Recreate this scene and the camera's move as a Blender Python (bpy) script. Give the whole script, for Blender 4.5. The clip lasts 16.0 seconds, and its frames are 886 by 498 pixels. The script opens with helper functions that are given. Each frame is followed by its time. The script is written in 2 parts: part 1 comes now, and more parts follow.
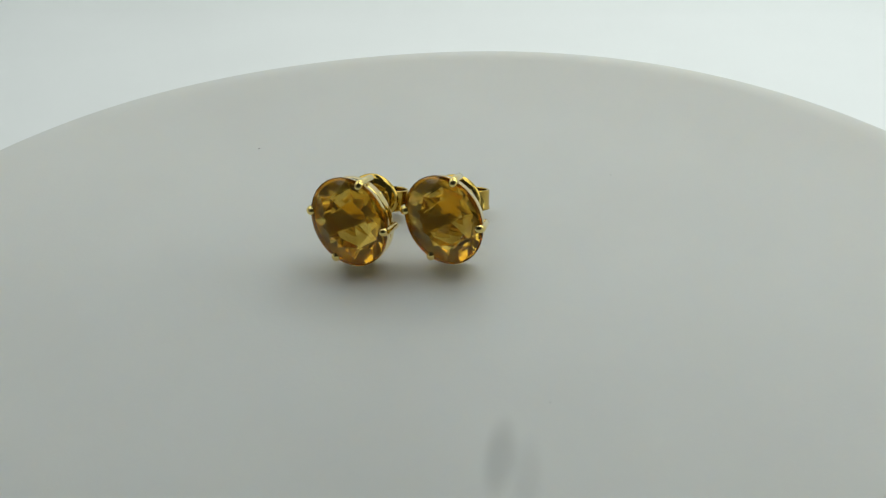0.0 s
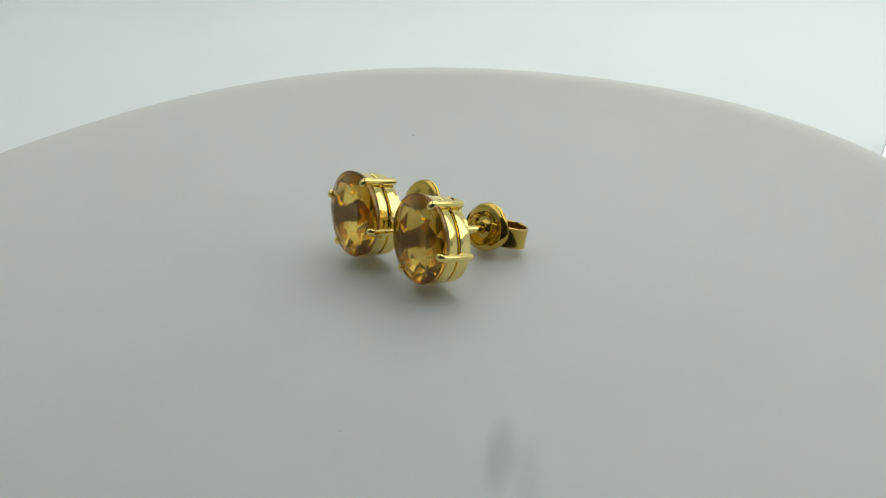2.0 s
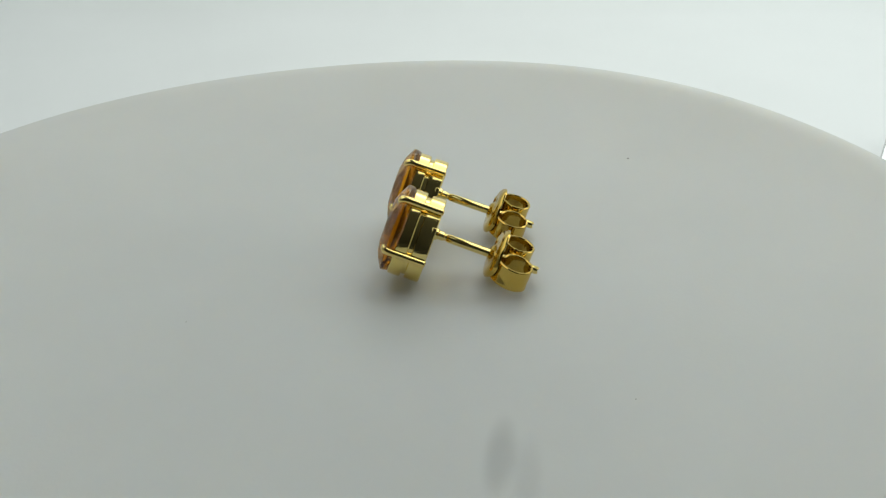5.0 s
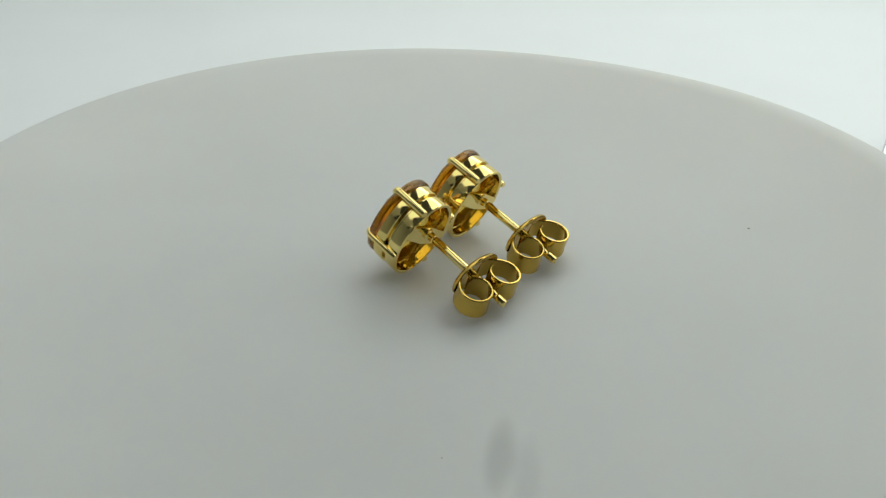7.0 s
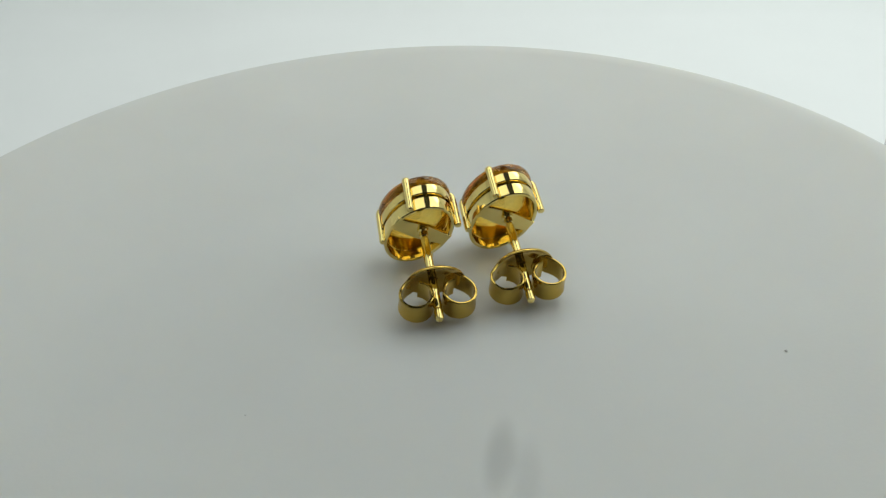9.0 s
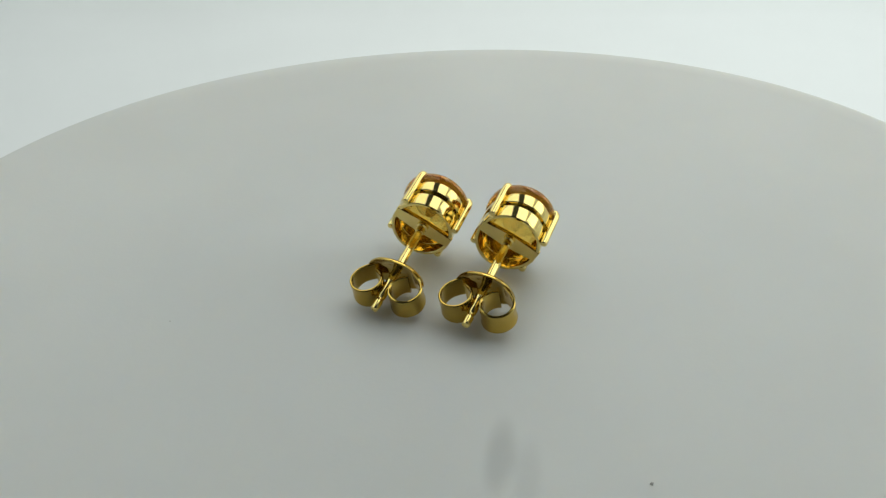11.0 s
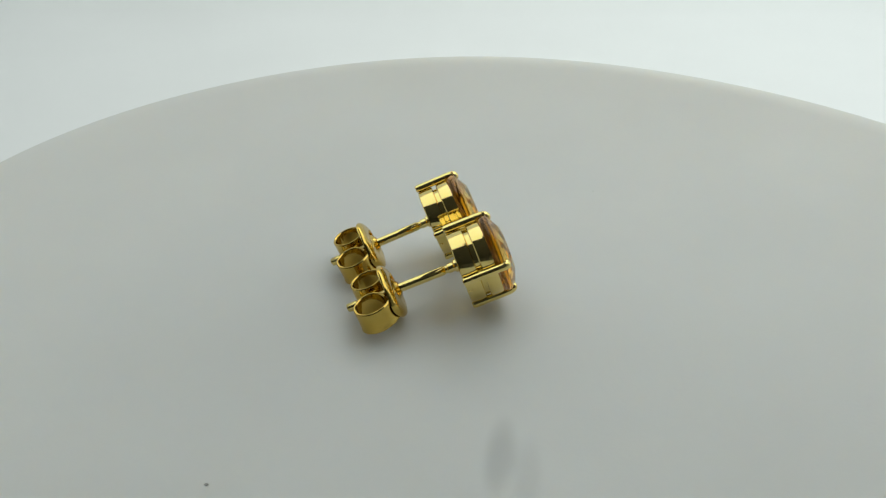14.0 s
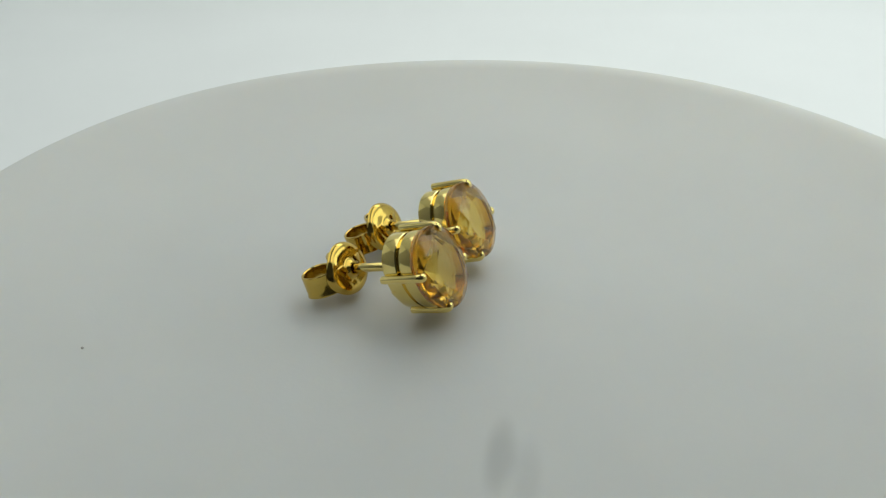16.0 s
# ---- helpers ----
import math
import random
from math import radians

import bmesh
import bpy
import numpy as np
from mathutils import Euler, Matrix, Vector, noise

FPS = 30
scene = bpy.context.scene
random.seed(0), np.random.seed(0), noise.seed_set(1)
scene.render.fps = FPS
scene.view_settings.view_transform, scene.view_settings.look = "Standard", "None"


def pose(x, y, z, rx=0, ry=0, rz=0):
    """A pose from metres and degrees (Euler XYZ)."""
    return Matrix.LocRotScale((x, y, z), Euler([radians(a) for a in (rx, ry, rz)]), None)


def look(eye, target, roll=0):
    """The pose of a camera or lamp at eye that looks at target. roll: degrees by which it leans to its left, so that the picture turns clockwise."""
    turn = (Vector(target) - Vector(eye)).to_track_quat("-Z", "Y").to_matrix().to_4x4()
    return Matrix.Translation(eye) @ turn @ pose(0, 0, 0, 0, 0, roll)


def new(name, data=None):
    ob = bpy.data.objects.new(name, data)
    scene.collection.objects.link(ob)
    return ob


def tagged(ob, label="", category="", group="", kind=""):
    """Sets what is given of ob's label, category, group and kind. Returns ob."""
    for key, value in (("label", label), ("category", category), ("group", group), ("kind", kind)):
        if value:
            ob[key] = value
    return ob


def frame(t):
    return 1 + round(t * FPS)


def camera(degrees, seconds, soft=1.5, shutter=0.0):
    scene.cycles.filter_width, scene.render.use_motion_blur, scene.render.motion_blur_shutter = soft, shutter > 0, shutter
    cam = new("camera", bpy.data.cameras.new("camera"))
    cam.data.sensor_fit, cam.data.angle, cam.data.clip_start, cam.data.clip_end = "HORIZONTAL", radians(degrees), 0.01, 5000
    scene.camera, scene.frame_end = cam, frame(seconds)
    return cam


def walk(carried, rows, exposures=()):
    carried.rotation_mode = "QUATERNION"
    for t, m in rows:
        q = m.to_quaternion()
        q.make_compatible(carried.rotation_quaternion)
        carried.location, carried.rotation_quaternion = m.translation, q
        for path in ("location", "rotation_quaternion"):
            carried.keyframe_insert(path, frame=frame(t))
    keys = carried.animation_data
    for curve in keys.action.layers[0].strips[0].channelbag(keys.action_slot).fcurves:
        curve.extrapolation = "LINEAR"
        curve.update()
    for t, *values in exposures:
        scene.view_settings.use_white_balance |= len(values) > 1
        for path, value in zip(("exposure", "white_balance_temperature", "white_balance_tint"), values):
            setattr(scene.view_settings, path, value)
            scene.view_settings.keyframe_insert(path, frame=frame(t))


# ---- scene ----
cam = camera(60.8, 16.0, soft=1.3)
EYE = (0, -0.0665, 0.0388)
FACE = look(EYE, (0.01018, 0.80274, -0.45552), -0.85)
walk(cam, [(0, FACE), (16, FACE)], [(0, -0.05, 6500, 10), (16, -0.05, 6500, 10)])
MM = 0.001
FLOOR_Z, TOP_Z = -0.045, 0.36

# ---- light: a photo tent with a lit fabric top and a lit side ----
world = bpy.data.worlds.new("world")
scene.world = world
world.use_nodes = True
world.node_tree.nodes["Background"].inputs[0].default_value = (0.8, 0.86, 0.9, 1)
world.node_tree.nodes["Background"].inputs[1].default_value = 0.05


def area(name, m, sx, sy, power, colour):
    lamp = bpy.data.lights.new(name, "AREA")
    lamp.shape, lamp.size, lamp.size_y, lamp.energy, lamp.color = "RECTANGLE", sx, sy, power, colour
    ob = new(name, lamp)
    ob.matrix_world = m
    return ob


area("tent_back_light", look((0.1, 0.3, 0.29), (0.0, 0.03, 0.0)), 0.3, 0.1, 0.14, (0.96, 1.0, 0.94))
area("tent_right_light", look((0.47, 0.18, 0.19), (0.12, 0.42, 0.04)), 0.5, 0.26, 0.68, (0.90, 1.0, 0.99))
area("tent_left_light", look((-0.48, 0.2, 0.2), (0.0, 0.2, 0.10)), 0.4, 0.26, 0.015, (0.86, 1.0, 1.0))
area("tent_top_light_right", look((0.17, 0.18, TOP_Z - 0.01), (0.17, 0.18, 0.0)), 0.24, 0.6, 0.58, (0.94, 1.0, 0.95))
area("tent_top_light_left", look((-0.17, 0.18, TOP_Z - 0.01), (-0.17, 0.18, 0.0)), 0.24, 0.6, 0.4, (0.93, 1.0, 0.96))


# ---- materials ----
def nodes(name):
    m = bpy.data.materials.new(name)
    m.use_nodes = True
    t = m.node_tree
    return m, t, t.nodes["Principled BSDF"]


def noise_ramp(t, scale, lo, hi, detail=4.0, coord="Object"):
    c = t.nodes.new("ShaderNodeTexCoord")
    n = t.nodes.new("ShaderNodeTexNoise")
    n.inputs["Scale"].default_value, n.inputs["Detail"].default_value = scale, detail
    t.links.new(c.outputs[coord], n.inputs["Vector"])
    r = t.nodes.new("ShaderNodeValToRGB")
    r.color_ramp.elements[0].position, r.color_ramp.elements[1].position = 0.3, 0.7
    r.color_ramp.elements[0].color, r.color_ramp.elements[1].color = (*lo, 1), (*hi, 1)
    t.links.new(n.outputs["Fac"], r.inputs["Fac"])
    return n, r


def bump(t, p, height, strength, distance):
    b = t.nodes.new("ShaderNodeBump")
    b.inputs["Strength"].default_value, b.inputs["Distance"].default_value = strength, distance
    t.links.new(height, b.inputs["Height"])
    t.links.new(b.outputs["Normal"], p.inputs["Normal"])


def surface(name, lo, hi, scale, rough, metal=0.0, fine=0.0, depth=0.0):
    m, t, p = nodes(name)
    _, r = noise_ramp(t, scale, lo, hi)
    t.links.new(r.outputs["Color"], p.inputs["Base Color"])
    p.inputs["Roughness"].default_value, p.inputs["Metallic"].default_value = rough, metal
    if fine:
        n, _ = noise_ramp(t, fine, (0, 0, 0), (1, 1, 1))
        bump(t, p, n.outputs["Fac"], 0.5, depth)
    return m


def gold(name, lo, hi, rough, wear, sway):
    """Polished metal with fine scratches over a slow hand-worked unevenness."""
    m, t, p = nodes(name)
    _, r = noise_ramp(t, 350, lo, hi)
    t.links.new(r.outputs["Color"], p.inputs["Base Color"])
    p.inputs["Metallic"].default_value = 1.0
    n, r2 = noise_ramp(t, 900, (rough * 0.7,) * 3, (rough * 1.5,) * 3)
    t.links.new(r2.outputs["Color"], p.inputs["Roughness"])
    slow, _ = noise_ramp(t, 420, (0, 0, 0), (1, 1, 1), 1.0)
    first = t.nodes.new("ShaderNodeBump")
    first.inputs["Strength"].default_value, first.inputs["Distance"].default_value = 1.0, sway
    t.links.new(slow.outputs["Fac"], first.inputs["Height"])
    bump(t, p, n.outputs["Fac"], 0.35, wear)
    t.links.new(first.outputs["Normal"], p.inputs["Normal"].links[0].from_node.inputs["Normal"])
    return m


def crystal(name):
    """Quartz, straw yellow in soft patches; light lost near the rim is painted as deeper amber."""
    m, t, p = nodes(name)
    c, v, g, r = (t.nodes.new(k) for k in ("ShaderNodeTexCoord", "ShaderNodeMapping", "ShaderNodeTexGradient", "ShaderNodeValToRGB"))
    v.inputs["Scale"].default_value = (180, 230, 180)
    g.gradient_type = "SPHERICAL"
    # amber rim stands in for absorption over the light's longer path there
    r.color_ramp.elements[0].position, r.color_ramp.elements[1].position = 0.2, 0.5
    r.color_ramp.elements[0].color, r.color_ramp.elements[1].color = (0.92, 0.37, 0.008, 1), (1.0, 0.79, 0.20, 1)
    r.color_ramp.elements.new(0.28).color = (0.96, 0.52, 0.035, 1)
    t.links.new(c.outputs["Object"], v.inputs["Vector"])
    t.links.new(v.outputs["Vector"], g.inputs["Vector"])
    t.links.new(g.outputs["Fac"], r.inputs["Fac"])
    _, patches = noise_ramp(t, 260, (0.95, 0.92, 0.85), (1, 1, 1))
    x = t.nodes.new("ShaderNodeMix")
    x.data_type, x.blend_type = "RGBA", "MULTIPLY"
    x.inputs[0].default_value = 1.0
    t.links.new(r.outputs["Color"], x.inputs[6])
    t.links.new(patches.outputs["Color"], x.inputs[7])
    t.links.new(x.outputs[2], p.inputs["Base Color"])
    p.inputs["Roughness"].default_value, p.inputs["IOR"].default_value = 0.0, 1.52
    p.inputs["Transmission Weight"].default_value = 0.935
    return m


GOLD = gold("polished_gold", (0.83, 0.64, 0.21), (0.92, 0.75, 0.30), 0.07, 0.000008, 0.00006)
# same gold with a darkened base, for the dark front that the clutch mirrors
GOLD_CLUTCH = gold("stamped_gold_shaded", (0.53, 0.355, 0.072), (0.65, 0.455, 0.11), 0.11, 0.000015, 0.0002)
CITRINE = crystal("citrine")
PAPER = surface("white_platter", (0.625, 0.625, 0.604), (0.66, 0.66, 0.637), 38, 0.48, 0, 2500, 0.00002)
_p = PAPER.node_tree.nodes["Principled BSDF"]
_p.inputs["IOR"].default_value, _p.inputs["Subsurface Weight"].default_value = 1.5, 0.6
_p.inputs["Subsurface Radius"].default_value, _p.inputs["Subsurface Scale"].default_value = (1.0, 0.85, 0.65), 0.007
CLOTH = surface("white_backdrop", (0.86, 0.87, 0.87), (0.89, 0.90, 0.90), 9, 0.8, 0, 1500, 0.00005)
PLASTIC = surface("white_plastic", (0.7, 0.7, 0.7), (0.76, 0.76, 0.76), 30, 0.4)
BLACK = surface("black_plastic", (0.012, 0.012, 0.013), (0.02, 0.02, 0.02), 80, 0.5)
GREY = surface("grey_wall", (0.11, 0.11, 0.108), (0.14, 0.14, 0.137), 6, 0.9)
DIM_CLOTH = surface("pale_cloth", (0.42, 0.42, 0.42), (0.48, 0.48, 0.475), 6, 0.9)
LIT, _t, _p = nodes("lit_diffuser")
_p.inputs["Base Color"].default_value = (0.9, 0.9, 0.9, 1)
_p.inputs["Emission Color"].default_value = (0.95, 1.0, 0.98, 1)
_p.inputs["Emission Strength"].default_value = 0.9


def smear(name, most):
    """Grease that dulls the view most in its middle and fades out to its rim."""
    m, t, p = nodes(name)
    p.inputs["Base Color"].default_value, p.inputs["Roughness"].default_value = (0.12, 0.13, 0.12, 1), 0.9
    c, g, r = t.nodes.new("ShaderNodeTexCoord"), t.nodes.new("ShaderNodeTexGradient"), t.nodes.new("ShaderNodeValToRGB")
    g.gradient_type = "SPHERICAL"
    r.color_ramp.interpolation = "EASE"
    r.color_ramp.elements[0].color, r.color_ramp.elements[1].color = (0, 0, 0, 1), (most, most, most, 1)
    r.color_ramp.elements[1].position = 0.75
    t.links.new(c.outputs["Object"], g.inputs["Vector"])
    t.links.new(g.outputs["Fac"], r.inputs["Fac"])
    t.links.new(r.outputs["Color"], p.inputs["Alpha"])
    return m


SMEAR, SMEAR_THIN = smear("grease", 0.17), smear("thin_grease", 0.085)
DUST = surface("dust", (0.34, 0.33, 0.31), (0.41, 0.40, 0.37), 4000, 0.9)


# ---- mesh helpers ----
def part(name, bm, material, parent=None, label="", smooth=True):
    me = bpy.data.meshes.new(name)
    bmesh.ops.recalc_face_normals(bm, faces=bm.faces)
    bm.to_mesh(me)
    bm.free()
    me.materials.append(material)
    if smooth:
        me.shade_smooth()
        me.set_sharp_from_angle(angle=radians(35))
    ob = new(name, me)
    ob.parent = parent
    if label:
        ob["label"] = label
    return ob


def box(bm, x0, x1, y0, y1, z0, z1):
    v = [bm.verts.new((x, y, z)) for x in (x0, x1) for y in (y0, y1) for z in (z0, z1)]
    for f in ((0, 1, 3, 2), (4, 6, 7, 5), (0, 4, 5, 1), (2, 3, 7, 6), (0, 2, 6, 4), (1, 5, 7, 3)):
        bm.faces.new([v[i] for i in f])


def loft(bm, rings, closed=True, caps=True):
    """Skin a row of rings of points; each ring is closed."""
    vs = [[bm.verts.new(p) for p in r] for r in rings]
    n = len(vs[0])
    pairs = list(zip(vs, vs[1:] + vs[:1])) if closed == "ring" else list(zip(vs, vs[1:]))
    for a, b in pairs:
        for i in range(n):
            bm.faces.new((a[i], a[(i + 1) % n], b[(i + 1) % n], b[i]))
    if caps and closed != "ring":
        bm.faces.new(vs[0][::-1])
        bm.faces.new(vs[-1])


def rod(bm, points, radii, n=16):
    """A round rod along points that lie roughly along z."""
    loft(bm, [[(x + r * math.cos(k * math.tau / n), y + r * math.sin(k * math.tau / n), z) for k in range(n)]
              for (x, y, z), r in zip(points, radii)])


def band(bm, a, b, thick, z0, z1, n=144, edge=0.08):
    """An oval hoop with eased edges."""
    rings = []
    for i in range(n):
        t = i * math.tau / n
        c, s = math.cos(t), math.sin(t)
        prof = [(0.0, z0 + edge), (-edge, z0), (-thick + edge, z0), (-thick, z0 + edge),
                (-thick, z1 - edge), (-thick + edge, z1), (-edge, z1), (0, z1 - edge),
                *[(edge * 0.35 * (1 - (2 * k / 9 - 1) ** 2), z1 - edge + (z0 - z1 + 2 * edge) * k / 9) for k in range(1, 9)]]
        rings.append([((a + d) * c, (b + d) * s, z) for d, z in prof])
    loft(bm, rings, "ring")


def ribbon(bm, path, half, thick, flip=1, bead=0.3):
    """A flat strip that follows a path of (x, z), with its width along y."""
    rings = []
    for i, (x, z) in enumerate(path):
        x0, z0 = path[max(i - 1, 0)]
        x1, z1 = path[min(i + 1, len(path) - 1)]
        l = math.hypot(x1 - x0, z1 - z0)
        nx, nz = -(z1 - z0) / l * thick / 2, (x1 - x0) / l * thick / 2
        h = half(i / (len(path) - 1))
        e, g = thick * 0.3, bead
        # outer face with a rolled bead along one edge, then the plain inner face
        prof = [(-h, 0.4), (-h + 0.06, 1.0 + g), (-h + 0.24, 1.0 + g), (-h + 0.36, 1.0 - g * 0.4), (h - e, 1.0), (h, 0.4), (h, -0.4), (h - e, -1.0), (-h + e, -1.0), (-h, -0.4)]
        rings.append([(x + nx * o * flip, y - 0.17, z + nz * o * flip) for y, o in prof])
    loft(bm, rings)


def scaled(bm):
    bmesh.ops.scale(bm, vec=(MM, MM, MM), verts=bm.verts)
    return bm


# ---- setting: tent floor, sweep and walls ----

def build_tent():
    bm = bmesh.new()
    prof = [(-0.5, FLOOR_Z), (-0.2, FLOOR_Z), (0.1, FLOOR_Z), (0.3, FLOOR_Z)]
    prof += [(0.3 + 0.16 * math.sin(a), FLOOR_Z + 0.16 * (1 - math.cos(a))) for a in [radians(9 * k) for k in range(1, 11)]]
    prof += [(0.46, 0.25), (0.46, TOP_Z)]
    under = [(y + 0.004 * min(1, max(0, (y - 0.3) / 0.1)), z - 0.004 * min(1, max(0, (0.1 - z) / 0.1))) for y, z in prof]
    loft(bm, [[(x, y, z) for y, z in prof + under[::-1]] for x in (-0.5, -0.25, 0.0, 0.25, 0.5)])
    tagged(part("backdrop", bm, CLOTH), "white seamless fabric backdrop swept up behind the turntable", "backdrop", kind="structure")
    for name, dims in (("wall_west", (-0.506, -0.501, 0.0, 0.5, FLOOR_Z, TOP_Z)), ("wall_east", (0.501, 0.506, 0.0, 0.5, FLOOR_Z, TOP_Z))):
        bm = bmesh.new()
        box(bm, *dims)
        tagged(part(name, bm, CLOTH), "plain white fabric side of the photo tent", "wall", kind="structure")
    bm = bmesh.new()
    for dims in ((-0.506, -0.07), (0.07, 0.506)):
        box(bm, *dims, -0.506, -0.501, FLOOR_Z, TOP_Z)
    tagged(part("wall_south", bm, GREY), "grey fabric tent front with an open slit", "wall", kind="structure")
    # unseen grey front halves of the sides, added to cut bounce onto the platter
    for name, x in (("wall_southwest", -0.506), ("wall_southeast", 0.501)):
        bm = bmesh.new()
        box(bm, x, x + 0.005, -0.5, -0.001, FLOOR_Z, TOP_Z)
        tagged(part(name, bm, DIM_CLOTH), "unseen grey cloth side near the tent front, added to dim the platter", "wall", kind="structure")
    bm = bmesh.new()
    for dims in ((-0.506, -0.05, -0.26, 0.506), (0.05, 0.506, -0.26, 0.506), (-0.05, 0.05, 0.33, 0.506)):
        box(bm, *dims, TOP_Z + 0.001, TOP_Z + 0.006)
    tagged(part("ceiling", bm, CLOTH), "white fabric tent top with a dark open slot and an open front", "ceiling", kind="structure")


build_tent()


def build_light_panel():
    """A small lit diffuser panel that stands beside the platter."""
    top = new("light_panel")
    bm = bmesh.new()
    box(bm, 0, 0.05, 0, 0.004, 0, 0.04)
    bmesh.ops.bevel(bm, geom=bm.edges[:], offset=0.0008, segments=2, affect="EDGES")
    part("diffuser", bm, LIT, top, "glowing white diffuser")
    bm = bmesh.new()
    box(bm, 0.002, 0.052, 0.0042, 0.009, 0, 0.039)
    bmesh.ops.bevel(bm, geom=bm.edges[:], offset=0.0008, segments=2, affect="EDGES")
    part("back_shell", bm, PLASTIC, top)
    top.matrix_world = pose(0.1205, 0.117, FLOOR_Z, 0, 0, -6)
    tagged(top, "small lit white light panel standing beside the turntable", "light panel")


build_light_panel()


def build_camera_body():
    top = new("compact_camera")
    bm = bmesh.new()
    box(bm, -0.075, 0.075, -0.05, 0, -0.032, 0.085)
    bmesh.ops.bevel(bm, geom=bm.edges[:], offset=0.005, segments=3, affect="EDGES")
    body = part("body", bm, BLACK, top)
    body.matrix_local = pose(0, -0.0745, 0.043, -29.6, 0, 0)
    # two soft streaks of grease on the front glass, 15 mm before the eye
    for right, down, sx, sy, lean, m in ((1.12, 4.15, 0.42, 1.05, -9, SMEAR), (1.66, 4.55, 0.44, 1.0, -4, SMEAR_THIN)):
        bm = bmesh.new()
        bmesh.ops.create_circle(bm, cap_ends=True, segments=32, radius=1)
        ob = part("glass_smear", bm, m, top, "faint grey grease smear on the front glass")
        ob.matrix_local = FACE @ pose(right * MM, -down * MM, -0.015, 0, 0, lean) @ Matrix.Diagonal((sx * MM, sy * MM, MM, 1))
    tagged(top, "small black camera mirrored darkly in the polished gold", "camera")
    bm = bmesh.new()
    box(bm, -0.03, 0.03, -0.14, -0.092, FLOOR_Z, 0.02)
    bmesh.ops.bevel(bm, geom=bm.edges[:], offset=0.003, segments=2, affect="EDGES")
    tagged(part("camera_stand", bm, BLACK), "black block stand under the camera", "stand")


build_camera_body()


# ---- turntable ----
def wave(a, c):
    """A closed curve's value at angle a, from its mean and its first waves."""
    return c[0] + sum(c[2 * k - 1] * math.cos(k * a) + c[2 * k] * math.sin(k * a) for k in range(1, len(c) // 2 + 1))


RIM_REACH = (57.85, -2.37, -6.15, -1.36, 3.77, 1.57, -0.06, -0.13, -0.61)
RIM_RISE = (5.03, 0.68, 0.81, 0.1, -0.84, -0.35, 0.12, -0.03, 0.0)


def build_turntable():
    """A thick translucent disc, flat in the middle, whose soft rim curls up unevenly."""
    top = new("turntable")
    bm = bmesh.new()
    n = 180

    def ring(s, drop):
        out = []
        for k in range(n):
            a = k * math.tau / n
            r = s * wave(a, RIM_REACH)
            out.append((r * math.cos(a) * MM, r * math.sin(a) * MM, (wave(a, RIM_RISE) * s ** 3 - 0.2 - drop) * MM))
        return out

    steps = [0.02] + [k / 20 for k in range(1, 20)]
    rings = [ring(s, 3.0) for s in steps] + [ring(0.99, 2.9), ring(1.0, 2.3), ring(1.002, 1.2), ring(1.0, 0.5), ring(0.996, 0.2), ring(0.99, 0.05)] + [ring(s, 0.0) for s in steps[::-1]]
    loft(bm, rings)
    part("platter", bm, PAPER, top, "round pale grey-white translucent platter")
    bm = bmesh.new()
    rod(bm, [(0, 0, -0.0031), (0, 0, -0.012)], [0.012, 0.012], 32)
    part("spindle", bm, PLASTIC, top)
    tagged(top, "round matt white turntable platter, slowly turning", "turntable")
    bm = bmesh.new()
    rod(bm, [(0, 0, FLOOR_Z), (0, 0, -0.017), (0, 0, -0.015)], [0.045, 0.045, 0.043], 48)
    tagged(part("motor_stand", bm, PLASTIC), "white plastic base under the turning platter", "stand")
    return top


TURNTABLE = build_turntable()


def build_speck(x, y, size):
    bm = bmesh.new()
    bmesh.ops.create_icosphere(bm, subdivisions=1, radius=size * MM)
    for v in bm.verts:
        v.co += Vector((random.uniform(-1, 1), random.uniform(-1, 1), 0)) * size * 0.3 * MM
        v.co.z *= 0.5
    ob = part("dust_speck", bm, DUST)
    tagged(ob, "tiny dark speck of dust on the white platter", "dust", group="dust specks on the platter")
    a = math.atan2(y, x)
    height = wave(a, RIM_RISE) * (math.hypot(x, y) / wave(a, RIM_REACH)) ** 3 - 0.2
    return ob, pose(x * MM, y * MM, (size * 0.35 + height) * MM)


SPECKS = [build_speck(-22.4, 24.8, 0.15), build_speck(8.4, -23.3, 0.065), build_speck(21.0, 15.5, 0.065)]


# ---- earrings ----
GIRDLE = -0.35
STONE_A, STONE_B, STONE_X, STONE_Y = 4.4, 3.45, 0.14, 0.08


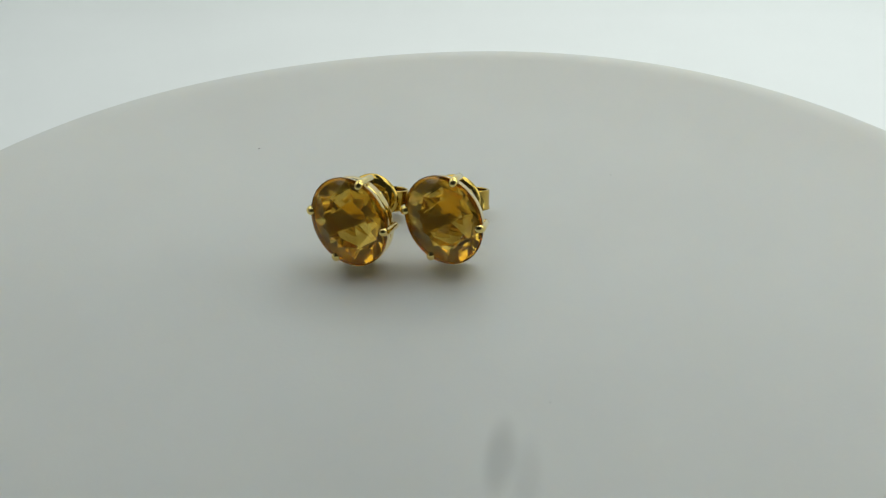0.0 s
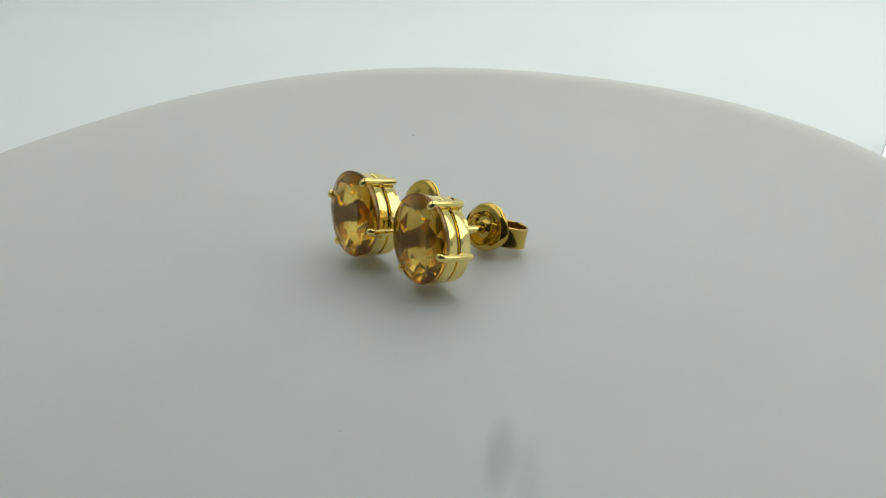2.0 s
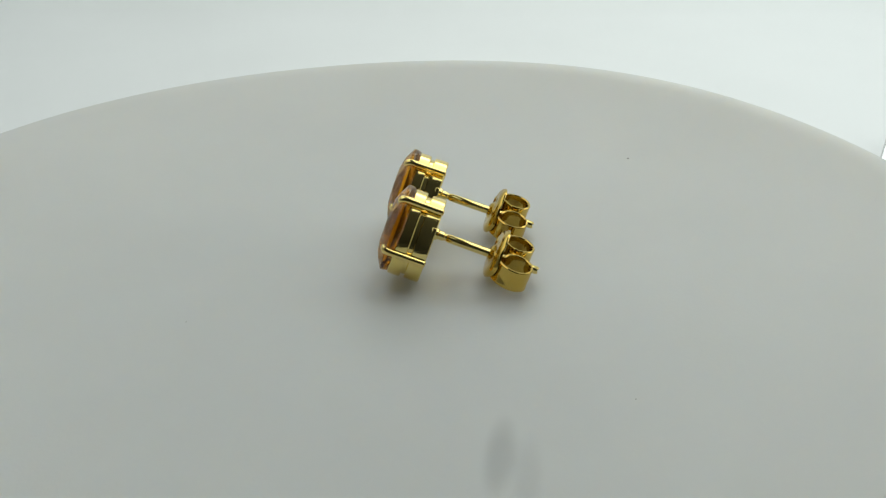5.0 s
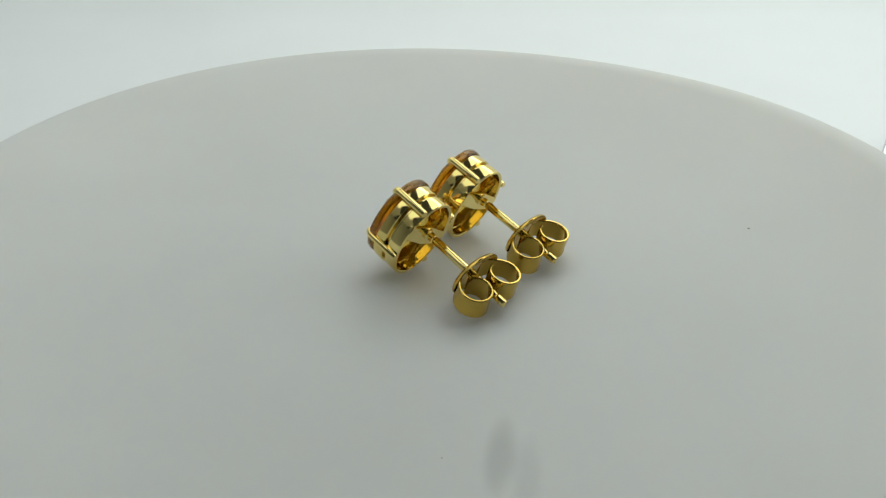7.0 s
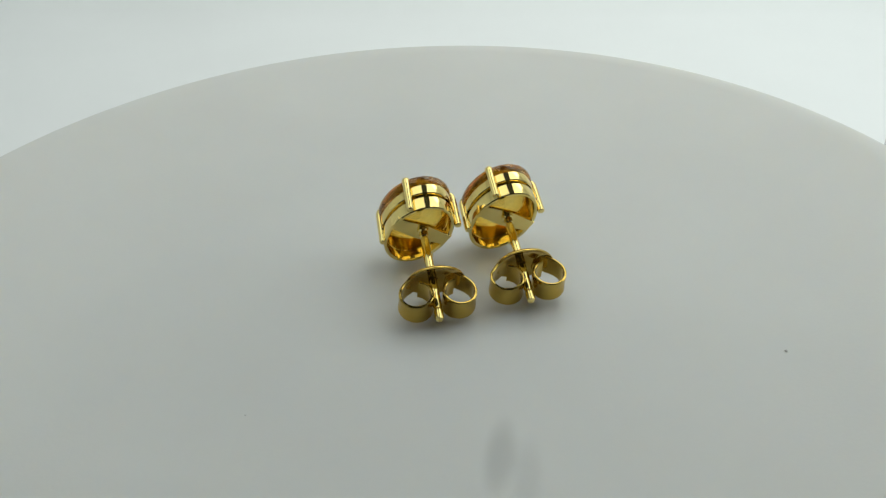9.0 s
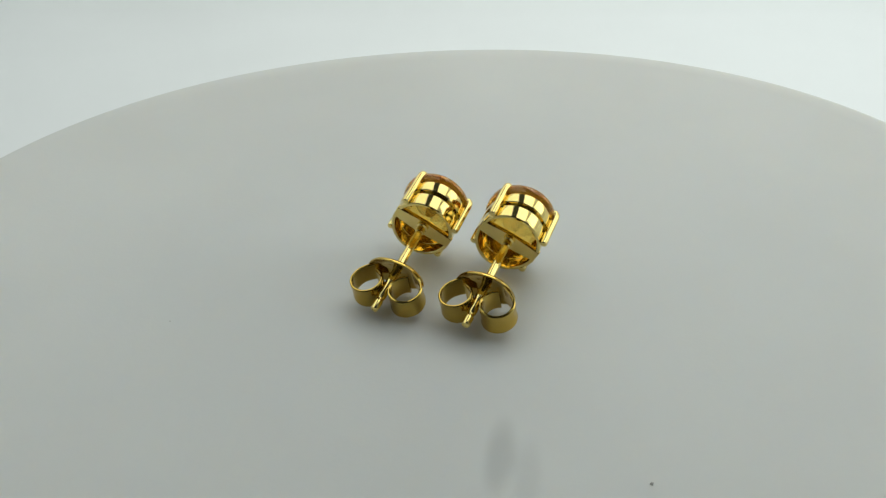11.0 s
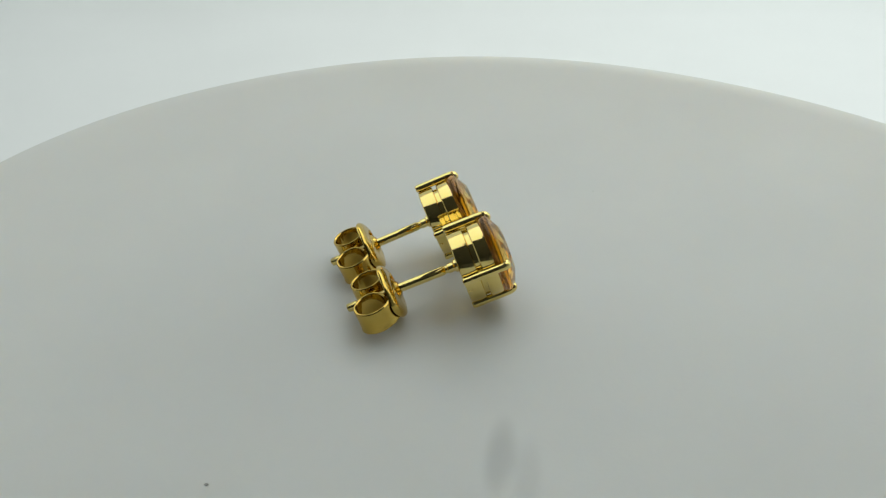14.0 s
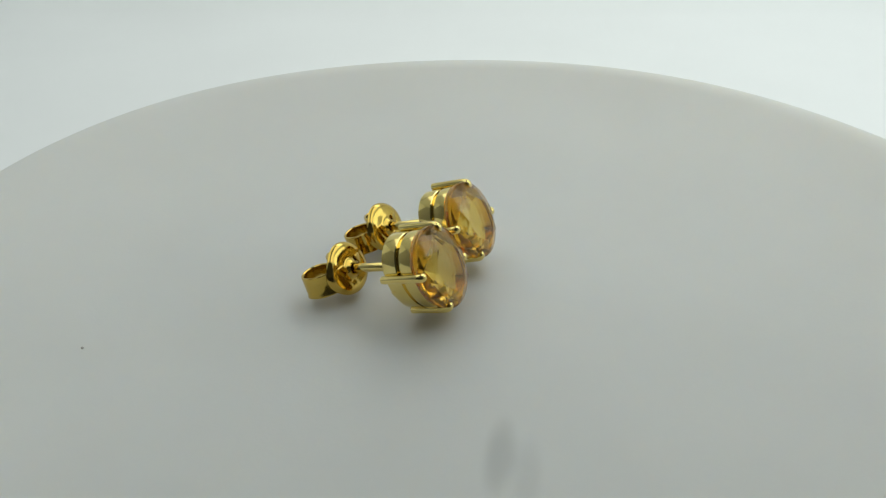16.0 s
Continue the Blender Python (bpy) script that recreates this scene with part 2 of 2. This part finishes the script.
def stone_mesh():
    """An oval brilliant: table, star, bezel and girdle facets above, lower girdle and main facets on a full belly below."""
    bm = bmesh.new()
    rt, rs, rl = 0.58, 0.80, 0.62
    crown, deep, rim = 0.85, 2.35, 0.1
    side, tuck = 0.72, 0.965  # a tall rounded girdle that tucks in towards the setting
    q = math.pi / 8

    def at(r, k, z):
        return bm.verts.new((STONE_X + STONE_A * r * math.cos(k * q), STONE_Y + STONE_B * r * math.sin(k * q), GIRDLE + z))

    table = [at(rt, 2 * k, rim + crown) for k in range(8)]
    star = [at(rs, 2 * k + 1, rim + crown * (1 - rs * math.cos(q)) / (1 - rt)) for k in range(8)]
    up = [at(1, k / 2, rim) for k in range(32)]
    mid = [at(0.998, k / 2, -side * 0.4) for k in range(32)]
    low = [at(tuck, k / 2, -side) for k in range(32)]
    main = [at(rl * tuck, 2 * k + 1, -side - deep * 0.62) for k in range(8)]
    culet = bm.verts.new((STONE_X, STONE_Y, GIRDLE - side - deep))
    bm.faces.new(table)
    for k in range(8):
        j, g = (k + 1) % 8, [(4 * k + i) % 32 for i in range(5)]
        bm.faces.new((table[k], star[k], table[j]))
        bm.faces.new((table[k], star[k - 1], up[4 * k], star[k]))
        bm.faces.new((star[k], up[g[0]], up[g[1]], up[g[2]]))
        bm.faces.new((star[k], up[g[2]], up[g[3]], up[g[4]]))
        bm.faces.new((culet, main[k - 1], main[k]))
        bm.faces.new((main[k - 1], low[4 * k], main[k]))
        bm.faces.new((main[k], low[g[0]], low[g[1]], low[g[2]]))
        bm.faces.new((main[k], low[g[2]], low[g[3]], low[g[4]]))
    for k in range(32):
        j = (k + 1) % 32
        for u, w in ((up, mid), (mid, low)):
            bm.faces.new((u[k], u[j], w[j], w[k])).smooth = True
    return scaled(bm)


def spiral(side):
    """The path of one scroll of the clutch, from the plate's middle out and round, as (x, z)."""
    path = [(side * x, z) for x, z in ((0.9, 0.37), (1.4, 0.33), (1.8, 0.14))]
    cx, cz, r = 1.84, -1.97, 1.53
    for k in range(0, 50):
        a = radians(80 - k * 6.9)
        rr = r - 0.12 * k / 49 + 0.32 * math.exp(-k / 3.5)
        path.append((side * (cx + rr * math.cos(a)), cz + rr * math.sin(a)))
    return path


def build_clutch(parent, z, turn):
    hub = bmesh.new()
    # dished oval plate with a rolled rim and a hole collar round the post
    n, rings = 48, []
    prof = [(0.15, 0.05), (0.19, 0.34), (0.25, 0.38), (0.32, 0.2), (0.40, 0.06), (0.50, 0.06), (0.66, 0.12), (0.82, 0.12), (0.93, 0.04), (0.985, -0.1), (1.0, -0.24),
            (0.97, -0.32), (0.9, -0.26), (0.78, -0.14), (0.62, -0.08), (0.45, -0.12), (0.3, -0.12), (0.15, -0.08)]
    for k in range(n):
        t = k * math.tau / n
        # the plate sits a little off centre on its hole, and one long lobe is bent back
        lobe = max(0.0, math.sin(t))
        rings.append([(2.95 * r * math.cos(t) - 0.1 * min(1, max(0, (r - 0.35) / 0.5)),
                       2.42 * r * math.sin(t) * (1 - 0.1 * math.cos(t) ** 2 + 0.12 * lobe) + 0.08 * r, h - 0.4 * (r * lobe) ** 2 - 0.42 * (r * math.cos(t)) ** 4) for r, h in prof])
    loft(hub, rings, "ring")
    m = pose(-0.55 * MM, 0.05 * MM, z * MM, 0, 0, turn) @ pose(-0.1 * MM, 0, 0, -5, 0, 0)
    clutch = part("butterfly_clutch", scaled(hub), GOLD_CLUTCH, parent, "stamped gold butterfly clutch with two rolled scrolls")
    clutch.matrix_local = m
    for side in (-1, 1):
        bm = bmesh.new()
        ribbon(bm, spiral(side), lambda s: 1.14 - 0.06 * math.sin(s * math.pi * 2), 0.26, side)
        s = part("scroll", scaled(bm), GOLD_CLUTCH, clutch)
        s.matrix_local = pose((-0.2 if side < 0 else 0.08) * MM, 0.05 * MM, -0.42 * MM, 6, 0, 0)
    return clutch


PRONG_U, PRONG_V = 2.6, 2.8


def build_earring(clutch_turn, label):
    top = new("stud_earring")
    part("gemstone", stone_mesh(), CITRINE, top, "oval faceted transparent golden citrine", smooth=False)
    for z0, z1, grow in ((-4.2, -2.70, -0.06), (-2.29, -1.02, 0.0)):
        bm = bmesh.new()
        band(bm, 4.34 + grow, 3.24 + grow, 0.36, z0, z1)
        bmesh.ops.translate(bm, vec=(0.28, 0, 0), verts=bm.verts)
        part("gallery_band", scaled(bm), GOLD, top)
    bm = bmesh.new()
    band(bm, 4.34 - 0.37, 3.24 - 0.37, 0.1, -3.0, -2.0, edge=0.03)
    bmesh.ops.translate(bm, vec=(0.28, 0, 0), verts=bm.verts)
    part("inner_band", scaled(bm), GOLD, top)
    # flat bridge over the back, which carries the post
    bm = bmesh.new()
    w = 0.75
    pts = [(x - 0.25, y) for x, y in ((-w, -3.15), (w, -3.15), (w + 0.25, 0), (w, 3.15), (-w, 3.15), (-w - 0.25, 0))]
    loft(bm, [[(x, y, -4.22) for x, y in pts], [(x, y, -3.75) for x, y in pts]])
    bmesh.ops.bevel(bm, geom=bm.edges[:], offset=0.07, segments=1, affect="EDGES")
    part("back_bridge", scaled(bm), GOLD, top)
    for su in (-1, 1):
        for sv in (-1, 1):
            bm = bmesh.new()
            x, y = su * PRONG_U, sv * PRONG_V
            l = math.hypot(x, y)
            ix, iy = -x / l, -y / l
            zs = [(-4.27, 0.0, 0.25), (-4.2, 0.0, 0.34), (-4.05, 0, 0.37), (-1.0, 0, 0.37), (-0.5, 0.02, 0.38), (-0.25, 0.12, 0.42), (-0.02, 0.22, 0.42), (0.14, 0.28, 0.32), (0.22, 0.3, 0.16)]
            rod(bm, [(x + ix * d, y + iy * d, z) for z, d, _ in zs], [r for _, _, r in zs], 14)
            part("prong", scaled(bm), GOLD, top)
    bm = bmesh.new()
    zs = [(-4.1, 0.62), (-4.45, 0.60), (-4.57, 0.45), (-5.1, 0.45), (-5.2, 0.36), (-5.45, 0.36), (-5.55, 0.43), (-13.5, 0.42), (-13.6, 0.35),
          (-13.9, 0.35), (-14.0, 0.42), (-14.75, 0.41), (-14.95, 0.36), (-15.0, 0.28)]
    rod(bm, [(-0.55, 0.05, z) for z, _ in zs], [r for _, r in zs], 18)
    for v in bm.verts:  # a small saw cut across the tip
        if v.co.z < -14.7 and abs(v.co.x + 0.55) < 0.16:
            v.co.z += 0.14
    part("post", scaled(bm), GOLD, top, "straight gold ear post")
    build_clutch(top, -10.2, clutch_turn)
    tagged(top, label, "earring", group="pair of stud earrings")
    return top


EARRINGS = [
    (build_earring(60, "gold stud earring with oval citrine, lying on the platter"), pose(-8.16 * MM, -3.55 * MM, 5.48 * MM, 56.33, 56.1, -39.21)),
    (build_earring(60, "gold stud earring with oval citrine, lying beside its pair"), pose(0.72 * MM, -4.03 * MM, 5.63 * MM, 56.21, 53.15, -38.24)),
]

# ---- the turning ----
TIMES = [0.0, 0.2, 0.3, 0.4, 0.5, 0.6, 0.75, 1.0, 1.5, 2.0, 2.5, 3.0, 3.5, 4.0, 6.5, 7.0, 7.5, 8.0, 8.5, 9.0, 11.5, 12.0, 12.5, 13.0, 13.5, 14.0, 14.5, 15.0, 15.5, 16.0]
TURN = [-0.07, -3.35, -5.01, -6.65, -8.29, -10.06, -12.78, -17.62, -27.78, -37.39, -46.55, -55.46, -63.84, -71.82, -117.43, -126.09, -134.74, -143.58, -152.83, -161.88, -205.45, -214.61, -223.02, -231.5, -240.77, -250.51, -259.95, -269.38, -278.22, -287.94]
LIFT = [0.88, 0.77, 0.57, 0.18, -0.43, -0.69, -0.97, -1.01, -1.11, -1.21, -1.39, -1.44, -1.38, -1.11, -1.34, -1.19, -1.12, -1.32, -1.25, -1.19, -1.09, -1.12, -1.02, -0.95, -1.02, -1.0, -1.08, -1.01, -1.04, -1.06]
TIP_X = [0.85, 1.02, 0.95, 0.72, 0.25, 0.29, 0.41, 0.76, 0.64, 0.52, 0.42, 0.6, 0.77, 0.97, 1.65, 2.09, 1.73, 1.74, 1.78, 1.59, 1.4, 1.29, 1.13, 1.12, 1.22, 1.11, 0.99, 1.25, 1.22, 1.12]
TIP_Y = [-0.77, -0.89, -0.84, -0.66, -0.34, -0.19, -0.06, -0.25, -0.12, 0.02, -0.14, -0.09, -0.16, -0.56, -0.89, -0.82, -1.0, -1.09, -0.95, -0.65, -0.27, -0.45, -0.07, 0.07, -0.21, -0.43, -0.48, -0.41, -0.59, -0.54]


def between(t, values):
    """A smooth value at t, from a cubic through the neighbours."""
    i = max(k for k in range(len(TIMES) - 1) if TIMES[k] <= t)

    def slope(k):
        a, b = max(k - 1, 0), min(k + 1, len(TIMES) - 1)
        return (values[b] - values[a]) / (TIMES[b] - TIMES[a])

    h = TIMES[i + 1] - TIMES[i]
    s = (t - TIMES[i]) / h
    return ((2 * s ** 3 - 3 * s * s + 1) * values[i] + (s ** 3 - 2 * s * s + s) * h * slope(i)
            + (3 * s * s - 2 * s ** 3) * values[i + 1] + (s ** 3 - s * s) * h * slope(i + 1))


def platter_pose(t):
    turn, lift, tx, ty = (between(t, v) for v in (TURN, LIFT, TIP_X, TIP_Y))
    return pose(0, 0, lift * MM, tx, ty, 0) @ pose(0, 0, 0, 0, 0, turn)


def motions():
    steps = sorted({*[k * 0.25 for k in range(65)], 0.1, 0.2, 0.3, 0.4, 0.6, 0.7, 0.9})
    for thing, rest in [(TURNTABLE, Matrix.Identity(4)), *EARRINGS, *SPECKS]:
        walk(thing, [(t, platter_pose(t) @ rest) for t in steps])


motions()
